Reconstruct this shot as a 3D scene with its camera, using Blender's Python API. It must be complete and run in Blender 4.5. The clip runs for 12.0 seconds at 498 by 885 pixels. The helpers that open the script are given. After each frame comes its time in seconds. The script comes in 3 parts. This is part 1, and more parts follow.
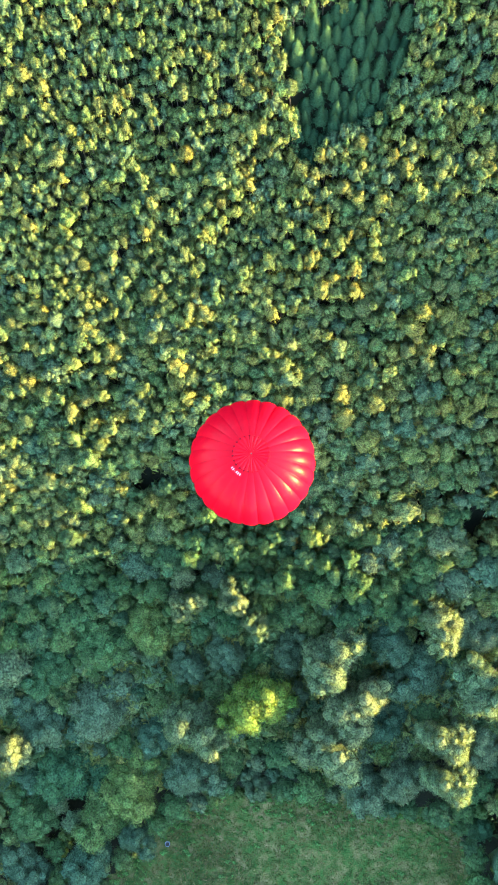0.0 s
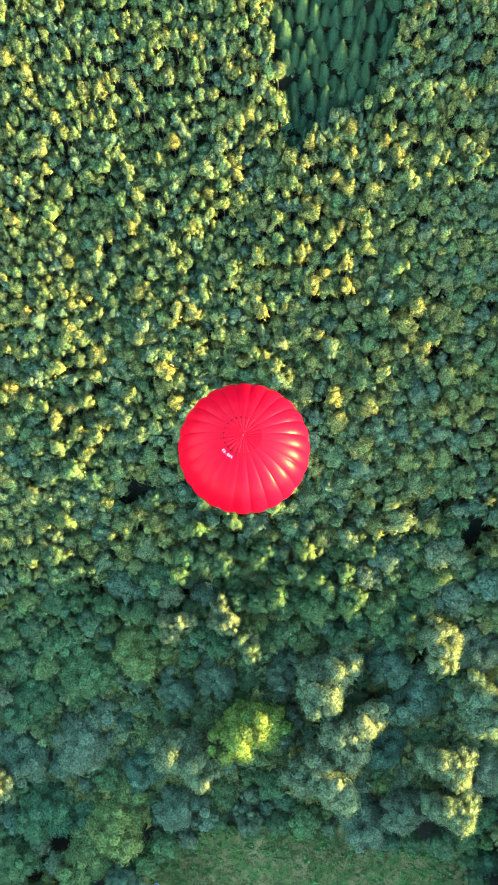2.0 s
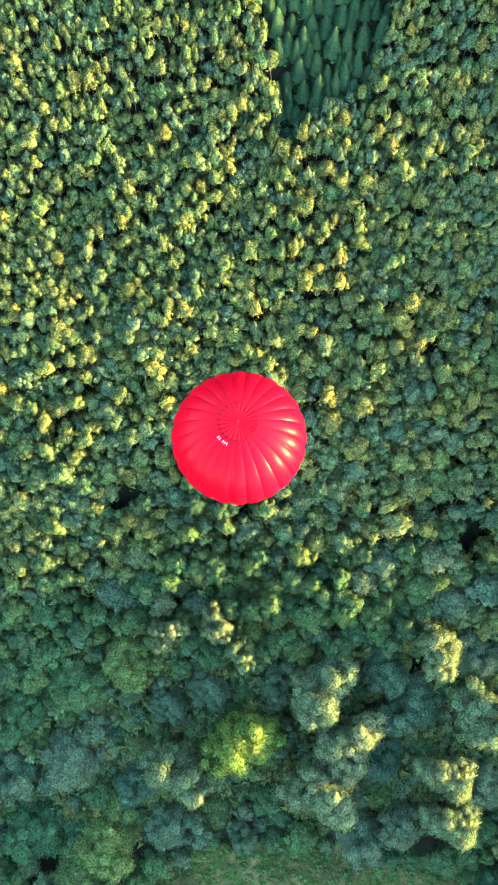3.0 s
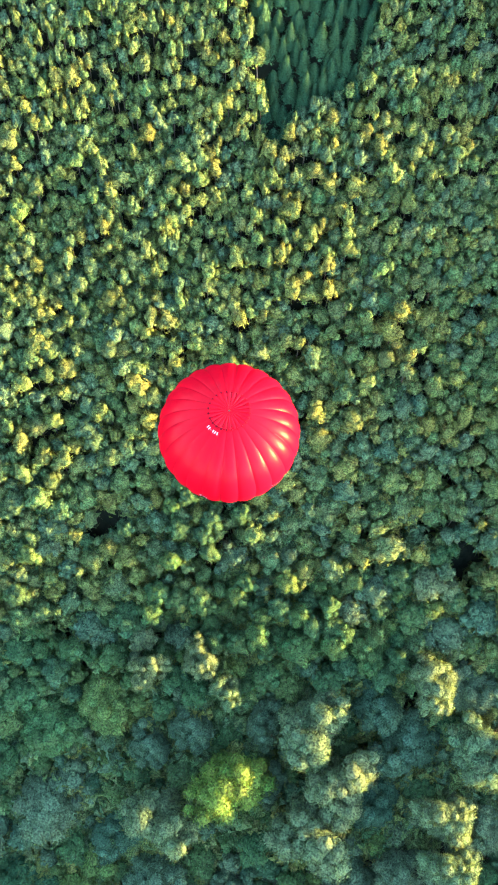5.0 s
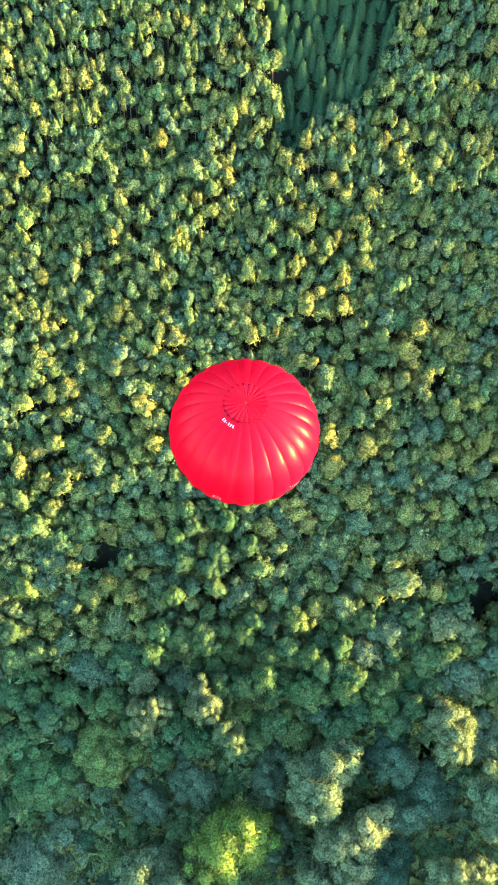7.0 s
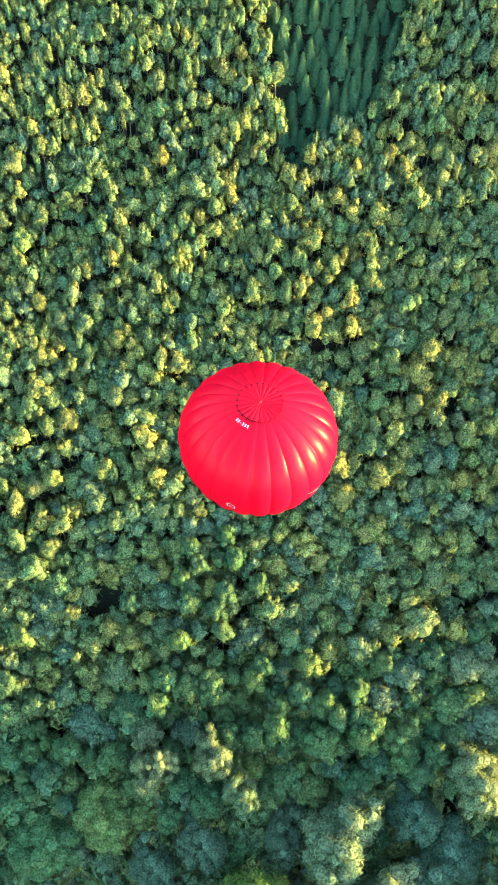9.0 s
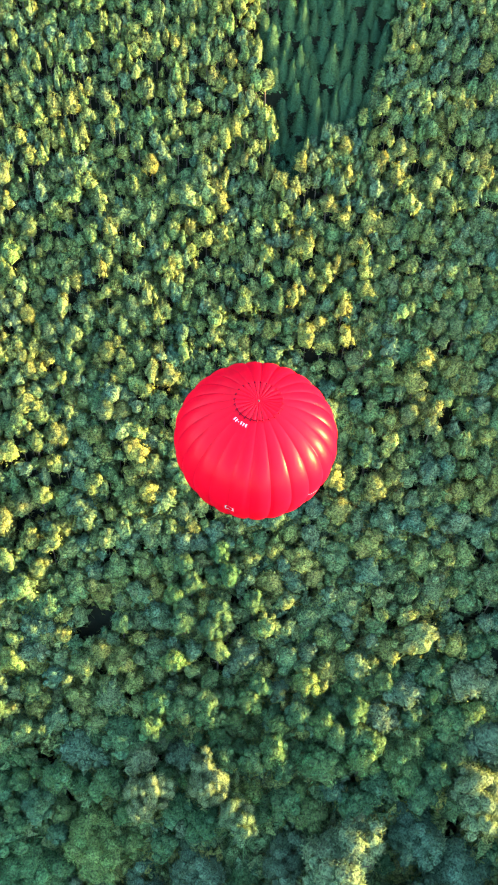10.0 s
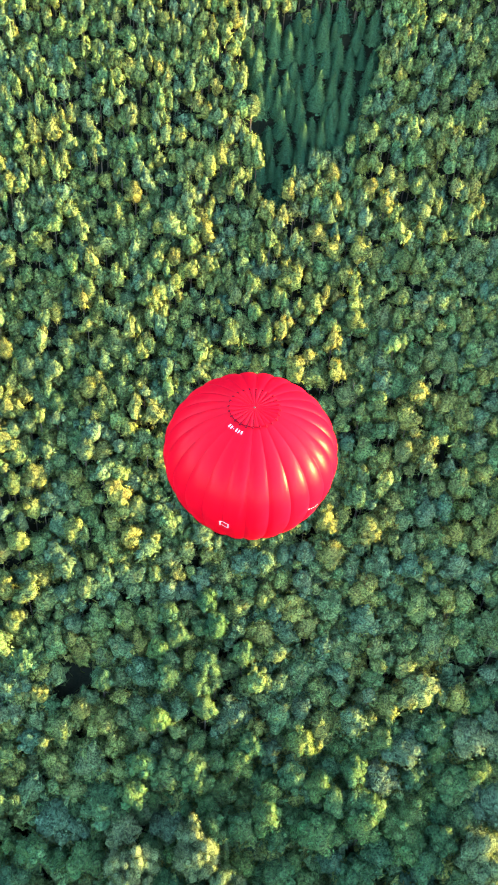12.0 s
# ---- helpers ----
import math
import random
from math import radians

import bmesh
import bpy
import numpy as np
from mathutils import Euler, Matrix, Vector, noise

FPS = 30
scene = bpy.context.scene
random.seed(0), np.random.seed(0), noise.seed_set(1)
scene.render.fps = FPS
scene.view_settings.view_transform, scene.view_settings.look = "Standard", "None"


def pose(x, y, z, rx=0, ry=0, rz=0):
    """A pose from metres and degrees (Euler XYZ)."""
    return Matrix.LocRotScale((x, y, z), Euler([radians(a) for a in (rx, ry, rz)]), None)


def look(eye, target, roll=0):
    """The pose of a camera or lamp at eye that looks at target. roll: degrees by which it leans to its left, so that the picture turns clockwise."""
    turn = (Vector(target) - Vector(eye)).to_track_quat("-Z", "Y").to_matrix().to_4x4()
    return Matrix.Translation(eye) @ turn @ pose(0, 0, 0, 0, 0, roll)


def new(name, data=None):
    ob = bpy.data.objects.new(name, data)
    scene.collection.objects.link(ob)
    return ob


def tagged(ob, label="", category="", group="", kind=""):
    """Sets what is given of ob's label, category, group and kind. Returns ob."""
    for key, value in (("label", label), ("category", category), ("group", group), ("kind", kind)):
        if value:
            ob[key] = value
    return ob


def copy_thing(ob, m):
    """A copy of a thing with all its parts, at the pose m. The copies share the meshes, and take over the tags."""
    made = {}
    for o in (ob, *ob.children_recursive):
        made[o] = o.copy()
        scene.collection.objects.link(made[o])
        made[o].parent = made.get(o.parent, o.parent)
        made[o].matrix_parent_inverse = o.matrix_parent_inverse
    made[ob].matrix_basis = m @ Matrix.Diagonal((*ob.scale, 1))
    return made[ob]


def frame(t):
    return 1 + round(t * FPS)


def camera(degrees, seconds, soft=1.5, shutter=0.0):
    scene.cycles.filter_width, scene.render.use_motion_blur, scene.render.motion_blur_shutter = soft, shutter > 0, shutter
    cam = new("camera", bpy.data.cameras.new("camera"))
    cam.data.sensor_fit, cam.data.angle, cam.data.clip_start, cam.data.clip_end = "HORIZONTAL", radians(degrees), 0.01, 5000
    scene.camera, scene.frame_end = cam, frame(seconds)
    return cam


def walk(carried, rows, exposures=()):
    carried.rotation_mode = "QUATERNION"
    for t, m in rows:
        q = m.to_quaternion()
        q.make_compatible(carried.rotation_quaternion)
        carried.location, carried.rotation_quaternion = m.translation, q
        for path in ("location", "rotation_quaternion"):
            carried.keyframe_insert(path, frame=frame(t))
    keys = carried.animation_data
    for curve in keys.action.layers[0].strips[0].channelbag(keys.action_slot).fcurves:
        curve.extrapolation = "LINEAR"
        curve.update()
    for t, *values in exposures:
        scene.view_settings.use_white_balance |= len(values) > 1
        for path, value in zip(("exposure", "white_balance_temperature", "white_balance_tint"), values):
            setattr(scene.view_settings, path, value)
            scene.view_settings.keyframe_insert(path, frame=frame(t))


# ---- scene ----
cam = camera(26.0, 12.0)
EXPOSURE = 4.36
# seconds, place in metres, turn in degrees
ROWS = [
(0, -0.00, 0.00, 317.02, 10.96, 1.26, -5.89),
    (0.5, -0.20, -2.29, 314.77, 11.74, 1.17, -6.00),
    (1, -0.52, -5.22, 312.16, 12.68, 1.05, -6.14),
    (1.5, -1.38, -8.45, 309.34, 13.68, 0.87, -6.37),
    (2, -2.47, -11.55, 306.43, 14.64, 0.64, -6.65),
    (2.5, -3.55, -14.50, 303.45, 15.58, 0.35, -6.86),
    (3, -4.61, -17.46, 300.48, 16.58, 0.04, -7.16),
    (5, -8.84, -27.48, 287.99, 21.16, -1.29, -8.02),
    (5.5, -10.10, -29.95, 284.59, 22.47, -1.61, -8.19),
    (6, -11.03, -32.03, 281.04, 23.69, -1.82, -8.13),
    (6.5, -12.09, -33.98, 277.50, 24.90, -1.90, -7.98),
    (7, -13.21, -35.81, 273.89, 26.17, -1.91, -7.77),
    (9, -17.22, -41.70, 260.33, 31.26, -1.93, -9.09),
    (9.5, -18.13, -42.76, 257.96, 32.24, -2.05, -9.66),
    (10, -19.46, -44.16, 254.64, 33.58, -2.32, -10.24),
    (10.5, -20.44, -45.16, 251.23, 34.90, -2.59, -10.60),
    (11, -21.27, -46.14, 247.78, 36.32, -2.81, -10.97),
    (11.5, -21.93, -47.02, 244.36, 37.76, -3.00, -11.32),
    (12, -22.55, -47.73, 240.91, 39.20, -3.19, -11.70),
]
walk(cam, [(r[0], pose(*r[1:])) for r in ROWS], exposures=[(0.0, EXPOSURE, 5800, 13), (12.0, EXPOSURE, 5800, 13)])

# ---- light: a low evening sun behind the camera's right shoulder, and a clear sky ----
SUN_UP = 6.0
SUN_SIDE = (0.966, -0.258)
world = bpy.data.worlds.new("sky")
scene.world = world
world.use_nodes = True
wn = world.node_tree.nodes
sky = wn.new("ShaderNodeTexSky")
sky.sky_type = "NISHITA"
sky.sun_disc = False
sky.sun_elevation = radians(SUN_UP)
sky.sun_rotation = math.atan2(SUN_SIDE[0], SUN_SIDE[1])
wn["Background"].inputs["Strength"].default_value = 0.15
world.node_tree.links.new(sky.outputs[0], wn["Background"].inputs["Color"])
sun = new("sun", bpy.data.lights.new("sun", "SUN"))
sun.data.energy = 3.6
sun.data.angle = radians(0.5)
sun.data.color = (1.0, 0.57, 0.13)
sun.matrix_world = look((SUN_SIDE[0] * 500, SUN_SIDE[1] * 500, 500 * math.tan(radians(SUN_UP))), (0, 0, 0))


# ---- materials ----
def material(name):
    m = bpy.data.materials.new(name)
    m.use_nodes = True
    return m, m.node_tree.nodes, m.node_tree.links, m.node_tree.nodes["Principled BSDF"]


def ramp(nodes, stops):
    r = nodes.new("ShaderNodeValToRGB")
    while len(r.color_ramp.elements) < len(stops):
        r.color_ramp.elements.new(0.5)
    for e, (at, col) in zip(r.color_ramp.elements, stops):
        e.position, e.color = at, (*col, 1)
    return r


def math_node(nodes, links, op, a, b):
    n = nodes.new("ShaderNodeMath")
    n.operation = op
    for i, v in enumerate((a, b)):
        if isinstance(v, (int, float)):
            n.inputs[i].default_value = v
        else:
            links.new(v, n.inputs[i])
    return n.outputs[0]


def leaf_material(name, stops, shift, through_light=0.3):
    """Leaves: a colour for each tree from its tint, a little change from leaf to leaf."""
    m, nd, ln, p = material(name)
    tint = nd.new("ShaderNodeAttribute")
    tint.attribute_name = "tint"
    info = nd.new("ShaderNodeObjectInfo")
    geo = nd.new("ShaderNodeNewGeometry")
    t = math_node(nd, ln, "ADD", tint.outputs["Fac"], info.outputs["Random"])
    t = math_node(nd, ln, "FRACT", t, 0.0)
    cr = ramp(nd, stops)
    ln.new(t, cr.inputs[0])
    hsv = nd.new("ShaderNodeHueSaturation")
    ln.new(cr.outputs[0], hsv.inputs["Color"])
    v = math_node(nd, ln, "MULTIPLY", geo.outputs["Random Per Island"], 0.5)
    tc = nd.new("ShaderNodeTexCoord")
    fine = nd.new("ShaderNodeTexNoise")
    fine.inputs["Scale"].default_value, fine.inputs["Detail"].default_value = 3.0, 3.0
    ln.new(tc.outputs["Object"], fine.inputs["Vector"])
    spread = nd.new("ShaderNodeMapRange")
    spread.inputs["From Min"].default_value, spread.inputs["From Max"].default_value = 0.36, 0.64
    spread.inputs["To Min"].default_value, spread.inputs["To Max"].default_value = 0.42, 1.62
    ln.new(fine.outputs["Fac"], spread.inputs["Value"])
    v = math_node(nd, ln, "ADD", v, 0.75)
    ln.new(math_node(nd, ln, "MULTIPLY", v, spread.outputs[0]), hsv.inputs["Value"])
    h = math_node(nd, ln, "MULTIPLY", geo.outputs["Random Per Island"], shift)
    ln.new(math_node(nd, ln, "ADD", h, 0.5 - shift / 2), hsv.inputs["Hue"])
    ln.new(hsv.outputs[0], p.inputs["Base Color"])
    p.inputs["Roughness"].default_value = 0.65
    p.inputs["Specular IOR Level"].default_value = 0.10
    soft = nd.new("ShaderNodeAttribute")
    soft.attribute_name = "soft"
    turn = nd.new("ShaderNodeVectorTransform")
    turn.vector_type, turn.convert_from, turn.convert_to = "NORMAL", "OBJECT", "WORLD"
    ln.new(soft.outputs["Vector"], turn.inputs[0])
    own = nd.new("ShaderNodeVectorMath")
    own.operation = "SCALE"
    own.inputs["Scale"].default_value = 0.6
    ln.new(geo.outputs["Normal"], own.inputs[0])
    both = nd.new("ShaderNodeVectorMath")
    both.operation = "ADD"
    ln.new(turn.outputs[0], both.inputs[0])
    ln.new(own.outputs[0], both.inputs[1])
    one = nd.new("ShaderNodeVectorMath")
    one.operation = "NORMALIZE"
    ln.new(both.outputs[0], one.inputs[0])
    bump = nd.new("ShaderNodeBump")
    bump.inputs["Strength"].default_value, bump.inputs["Distance"].default_value = 1.0, 0.28
    ln.new(fine.outputs["Fac"], bump.inputs["Height"])
    ln.new(one.outputs[0], bump.inputs["Normal"])
    ln.new(bump.outputs[0], p.inputs["Normal"])
    tr = nd.new("ShaderNodeBsdfTranslucent")
    warm = nd.new("ShaderNodeMix")
    warm.data_type, warm.blend_type = "RGBA", "MULTIPLY"
    warm.inputs["Factor"].default_value = 1.0
    warm.inputs["B"].default_value = (1.5, 1.25, 0.25, 1)
    ln.new(hsv.outputs[0], warm.inputs["A"])
    ln.new(warm.outputs["Result"], tr.inputs["Color"])
    mix = nd.new("ShaderNodeMixShader")
    mix.inputs[0].default_value = through_light
    ln.new(p.outputs[0], mix.inputs[1])
    ln.new(tr.outputs[0], mix.inputs[2])
    ln.new(mix.outputs[0], nd["Material Output"].inputs["Surface"])
    return m


LEAF = leaf_material("broad_leaves", [(0.0, (0.052, 0.110, 0.049)), (0.25, (0.090, 0.138, 0.046)), (0.5, (0.054, 0.110, 0.060)),
                                      (0.75, (0.128, 0.154, 0.042)), (1.0, (0.054, 0.110, 0.044))], 0.04)
# green leaves darkened, so the shade at the wood's foot is in their colour
SHADE_LEAF = leaf_material("shade_darkened_leaves", [(0.0, (0.028, 0.080, 0.036)), (0.3, (0.046, 0.102, 0.034)), (0.55, (0.032, 0.080, 0.042)),
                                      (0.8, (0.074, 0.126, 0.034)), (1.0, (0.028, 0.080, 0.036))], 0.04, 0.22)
SILVER = leaf_material("silver_leaves", [(0.0, (0.036, 0.086, 0.052)), (0.5, (0.062, 0.108, 0.060)), (1.0, (0.036, 0.086, 0.052))], 0.03, 0.22)
PALE = leaf_material("pale_leaves", [(0.0, (0.066, 0.120, 0.062)), (0.5, (0.090, 0.136, 0.068)), (1.0, (0.066, 0.120, 0.062))], 0.03, 0.26)
# yellow-green of a crown in the sun, painted into its leaves
SUNLIT_LEAF = leaf_material("sunlit_tint_leaves", [(0.0, (0.080, 0.150, 0.030)), (0.5, (0.110, 0.160, 0.034)), (1.0, (0.080, 0.150, 0.030))], 0.05, 0.3)
NEEDLE = leaf_material("needles", [(0.0, (0.022, 0.070, 0.036)), (0.5, (0.034, 0.086, 0.040)), (1.0, (0.022, 0.070, 0.036))], 0.03, 0.10)


def bark_material():
    m, nd, ln, p = material("bark")
    tc = nd.new("ShaderNodeTexCoord")
    n = nd.new("ShaderNodeTexNoise")
    n.inputs["Scale"].default_value = 6.0
    n.inputs["Detail"].default_value = 5.0
    ln.new(tc.outputs["Object"], n.inputs["Vector"])
    c = ramp(nd, [(0.3, (0.035, 0.028, 0.02)), (0.7, (0.10, 0.085, 0.065))])
    ln.new(n.outputs["Fac"], c.inputs[0])
    ln.new(c.outputs[0], p.inputs["Base Color"])
    p.inputs["Roughness"].default_value = 0.9
    b = nd.new("ShaderNodeBump")
    b.inputs["Strength"].default_value = 0.6
    ln.new(n.outputs["Fac"], b.inputs["Height"])
    ln.new(b.outputs[0], p.inputs["Normal"])
    return m


BARK = bark_material()
GRASS = leaf_material("grass_blades", [(0.0, (0.034, 0.086, 0.020)), (0.4, (0.074, 0.100, 0.030)), (0.7, (0.140, 0.126, 0.062)), (1.0, (0.034, 0.086, 0.020))], 0.04)
WEED = leaf_material("weed_leaves", [(0.0, (0.060, 0.165, 0.040)), (0.5, (0.090, 0.190, 0.060)), (1.0, (0.060, 0.165, 0.040))], 0.05)


def ground_material(name, stops):
    m, nd, ln, p = material(name)
    tc = nd.new("ShaderNodeTexCoord")
    out = []
    for scale, detail in ((0.035, 4.0), (0.35, 6.0), (2.5, 6.0)):
        n = nd.new("ShaderNodeTexNoise")
        n.inputs["Scale"].default_value, n.inputs["Detail"].default_value = scale, detail
        ln.new(tc.outputs["Object"], n.inputs["Vector"])
        out.append(n.outputs["Fac"])
    a = math_node(nd, ln, "MULTIPLY", out[1], 0.6)
    b = math_node(nd, ln, "MULTIPLY", out[2], 0.4)
    c = ramp(nd, stops)
    ln.new(math_node(nd, ln, "ADD", a, b), c.inputs[0])
    ln.new(c.outputs[0], p.inputs["Base Color"])
    p.inputs["Roughness"].default_value = 0.95
    p.inputs["Specular IOR Level"].default_value = 0.1
    bump = nd.new("ShaderNodeBump")
    bump.inputs["Strength"].default_value, bump.inputs["Distance"].default_value = 0.8, 0.3
    ln.new(out[2], bump.inputs["Height"])
    ln.new(bump.outputs[0], p.inputs["Normal"])
    return m


MEADOW = ground_material("meadow_grass", [(0.38, (0.026, 0.084, 0.018)), (0.46, (0.050, 0.098, 0.024)), (0.53, (0.096, 0.112, 0.038)), (0.63, (0.165, 0.145, 0.068))])
# floor colour set near black: deep shade under the trees is in it
SHADED_LITTER = ground_material("shade_darkened_forest_floor", [(0.3, (0.007, 0.010, 0.007)), (0.5, (0.012, 0.016, 0.010)), (0.7, (0.024, 0.024, 0.015))])


def fabric_material(name, colour, through_light=0.35, rough=0.33):
    m, nd, ln, p = material(name)
    tc = nd.new("ShaderNodeTexCoord")
    n = nd.new("ShaderNodeTexNoise")
    n.inputs["Scale"].default_value, n.inputs["Detail"].default_value = 0.8, 5.0
    ln.new(tc.outputs["Object"], n.inputs["Vector"])
    c = ramp(nd, [(0.3, tuple(v * 0.88 for v in colour)), (0.7, colour)])
    ln.new(n.outputs["Fac"], c.inputs[0])
    ln.new(c.outputs[0], p.inputs["Base Color"])
    p.inputs["Roughness"].default_value = rough
    p.inputs["Specular IOR Level"].default_value = 0.01
    p.inputs["Coat Weight"].default_value, p.inputs["Coat Roughness"].default_value = 0.024, 0.32
    p.inputs["Coat IOR"].default_value = 3.0
    bump = nd.new("ShaderNodeBump")
    bump.inputs["Strength"].default_value, bump.inputs["Distance"].default_value = 0.25, 0.05
    ln.new(n.outputs["Fac"], bump.inputs["Height"])
    ln.new(bump.outputs[0], p.inputs["Normal"])
    tr = nd.new("ShaderNodeBsdfTranslucent")
    ln.new(c.outputs[0], tr.inputs["Color"])
    mix = nd.new("ShaderNodeMixShader")
    mix.inputs[0].default_value = through_light
    ln.new(p.outputs[0], mix.inputs[1])
    ln.new(tr.outputs[0], mix.inputs[2])
    ln.new(mix.outputs[0], nd["Material Output"].inputs["Surface"])
    return m


RED = fabric_material("red_ripstop_nylon", (0.50, 0.001, 0.014), 0.2, 0.5)
TAPE = fabric_material("red_load_tape", (0.42, 0.002, 0.016), 0.15)
RIM = fabric_material("dark_red_vent_tape", (0.13, 0.001, 0.010), 0.05)
WHITE = fabric_material("white_marking_cloth", (0.45, 0.36, 0.38), 0.2)


def plain_material(name, colour, rough=0.6, metal=0.0):
    m, nd, ln, p = material(name)
    n = nd.new("ShaderNodeTexNoise")
    n.inputs["Scale"].default_value = 9.0
    c = ramp(nd, [(0.3, tuple(v * 0.75 for v in colour)), (0.7, colour)])
    ln.new(n.outputs["Fac"], c.inputs[0])
    ln.new(c.outputs[0], p.inputs["Base Color"])
    p.inputs["Roughness"].default_value, p.inputs["Metallic"].default_value = rough, metal
    return m


STEEL = plain_material("dull_steel", (0.10, 0.05, 0.05), 0.5, 0.6)
PALE_BLUE = plain_material("pale_blue_plastic", (0.24, 0.32, 0.48), 0.5)
DEADWOOD = plain_material("weathered_deadwood", (0.16, 0.14, 0.12), 0.9)
DARK = plain_material("dark_plastic", (0.03, 0.03, 0.04), 0.6)


# ---- makers ----
def mesh_of(name, verts, faces, material_list, smooth=False, slots=None, tint=None, soft=None):
    """A mesh from arrays; faces all of one length, or a list."""
    me = bpy.data.meshes.new(name)
    verts = np.asarray(verts, dtype=np.float32)
    if isinstance(faces, np.ndarray):
        k = faces.shape[1]
        me.vertices.add(len(verts))
        me.vertices.foreach_set("co", verts.ravel())
        me.loops.add(faces.size)
        me.loops.foreach_set("vertex_index", faces.astype(np.int32).ravel())
        me.polygons.add(len(faces))
        me.polygons.foreach_set("loop_start", np.arange(0, faces.size, k, dtype=np.int32))
    else:
        me.from_pydata(verts.tolist(), [], faces)
    for m in material_list:
        me.materials.append(m)
    if slots is not None:
        me.polygons.foreach_set("material_index", np.asarray(slots, dtype=np.int32))
    me.update(calc_edges=True)
    me.polygons.foreach_set("use_smooth", np.full(len(me.polygons), smooth))
    if tint is not None:
        at = me.attributes.new("tint", "FLOAT", "POINT")
        at.data.foreach_set("value", np.asarray(tint, dtype=np.float32))
    if soft is not None:
        at = me.attributes.new("soft", "FLOAT_VECTOR", "POINT")
        at.data.foreach_set("vector", np.asarray(soft, dtype=np.float32).ravel())
    return me


def part(name, me, parent, label=""):
    ob = new(name, me)
    ob.parent = parent
    return tagged(ob, label)


def ico(level):
    bm = bmesh.new()
    bmesh.ops.create_icosphere(bm, subdivisions=level, radius=1.0)
    v = np.array([x.co[:] for x in bm.verts])
    f = np.array([[x.index for x in face.verts] for face in bm.faces])
    bm.free()
    return v, f


BALLS = {1: ico(1), 2: ico(2)}


def unit(v):
    return v / np.maximum(np.linalg.norm(v, axis=1, keepdims=True), 1e-9)


def leaf_tris(rng, centres, normals, size, spread, spike=0.3, slim=1.0):
    """One triangle of foliage at each centre, roughly facing its normal."""
    n = unit(normals + rng.normal(0, spread, normals.shape))
    a = unit(unit(np.cross(n, rng.normal(0, 1, n.shape))) + spike * unit(normals))
    b = unit(np.cross(n, a))
    s = (size * rng.uniform(0.65, 1.35, len(n)))[:, None]
    w = (0.75 - 0.22 * min(1.0, spike)) * slim
    p = [centres + a * s * (0.9 + 0.3 * spike), centres - a * s * 0.5 + b * s * w, centres - a * s * 0.5 - b * s * w]
    return np.stack(p, 1).reshape(-1, 3), np.arange(3 * len(n)).reshape(-1, 3)


def lobes_broad(rng, r, tall, count, body):
    """Lobes of a broad crown: a domed body and boughs over it. Rows of x, y, z, radius, stretch."""
    rows = [(0, 0, 0, body * r, tall)]
    phase = rng.uniform(0, 6)
    for i in range(count):
        a = i * 2.4 + rng.uniform(-0.5, 0.5)
        up = rng.uniform(-0.4, 1.0)
        flat = math.sqrt(max(0.0, 1 - up * up))
        d = r * (0.72 + 0.22 * math.sin(2 * a + phase) + 0.12 * math.sin(3 * a - phase)) * rng.uniform(0.7, 1.12) if count > 20 else r * rng.uniform(0.52, 0.76)
        rows.append((math.cos(a) * flat * d, math.sin(a) * flat * d, up * d * tall, r * rng.uniform(0.85, 1.4) * (0.20 if count > 20 else 0.29), rng.uniform(0.8, 1.25)))
    return np.array(rows)


def crown_broad(rng, r, tall, count, leaves, size, body=0.76, taper=0.0, fine=2, spike=0.3, slim=1.0, fuzz=1.16):
    """Vertices, triangles and soft normals of a broad crown about its middle."""
    lobes = lobes_broad(rng, r, tall, count, body)
    vs, fs, ns, at = [], [], [], 0
    for k, (x, y, z, q, st) in enumerate(lobes):
        bv, bf = BALLS[fine if k == 0 else 1]
        v = bv * (q * 0.87, q * 0.87, q * 0.87 * st) * rng.uniform(0.88, 1.08, (len(bv), 1)) + (x, y, z)
        vs.append(v)
        fs.append(bf + at)
        ns.append(unit(bv * 0.6 + unit(v) * 0.4))
        at += len(v)
    w = lobes[:, 3] ** 2
    w[0] *= 0.7
    pick = rng.choice(len(lobes), leaves, p=w / w.sum())
    n = unit(rng.normal(0, 1, (leaves, 3)) + (0, 0, 0.45))
    L = lobes[pick]
    c = L[:, :3] + n * L[:, 3:4] * np.c_[np.ones(leaves), np.ones(leaves), L[:, 4]] * rng.uniform(0.86, fuzz, (leaves, 1))
    v, f = leaf_tris(rng, c, n, size, 0.45, spike, slim)
    vs.append(v)
    fs.append(f + at)
    ns.append(np.repeat(unit(n * 0.65 + unit(c) * 0.35), 3, axis=0))
    vs = np.concatenate(vs)
    vs[:, :2] *= 1 - taper * np.clip(vs[:, 2:3] / (r * tall), -0.3, 1)
    return vs, np.concatenate(fs), np.concatenate(ns)


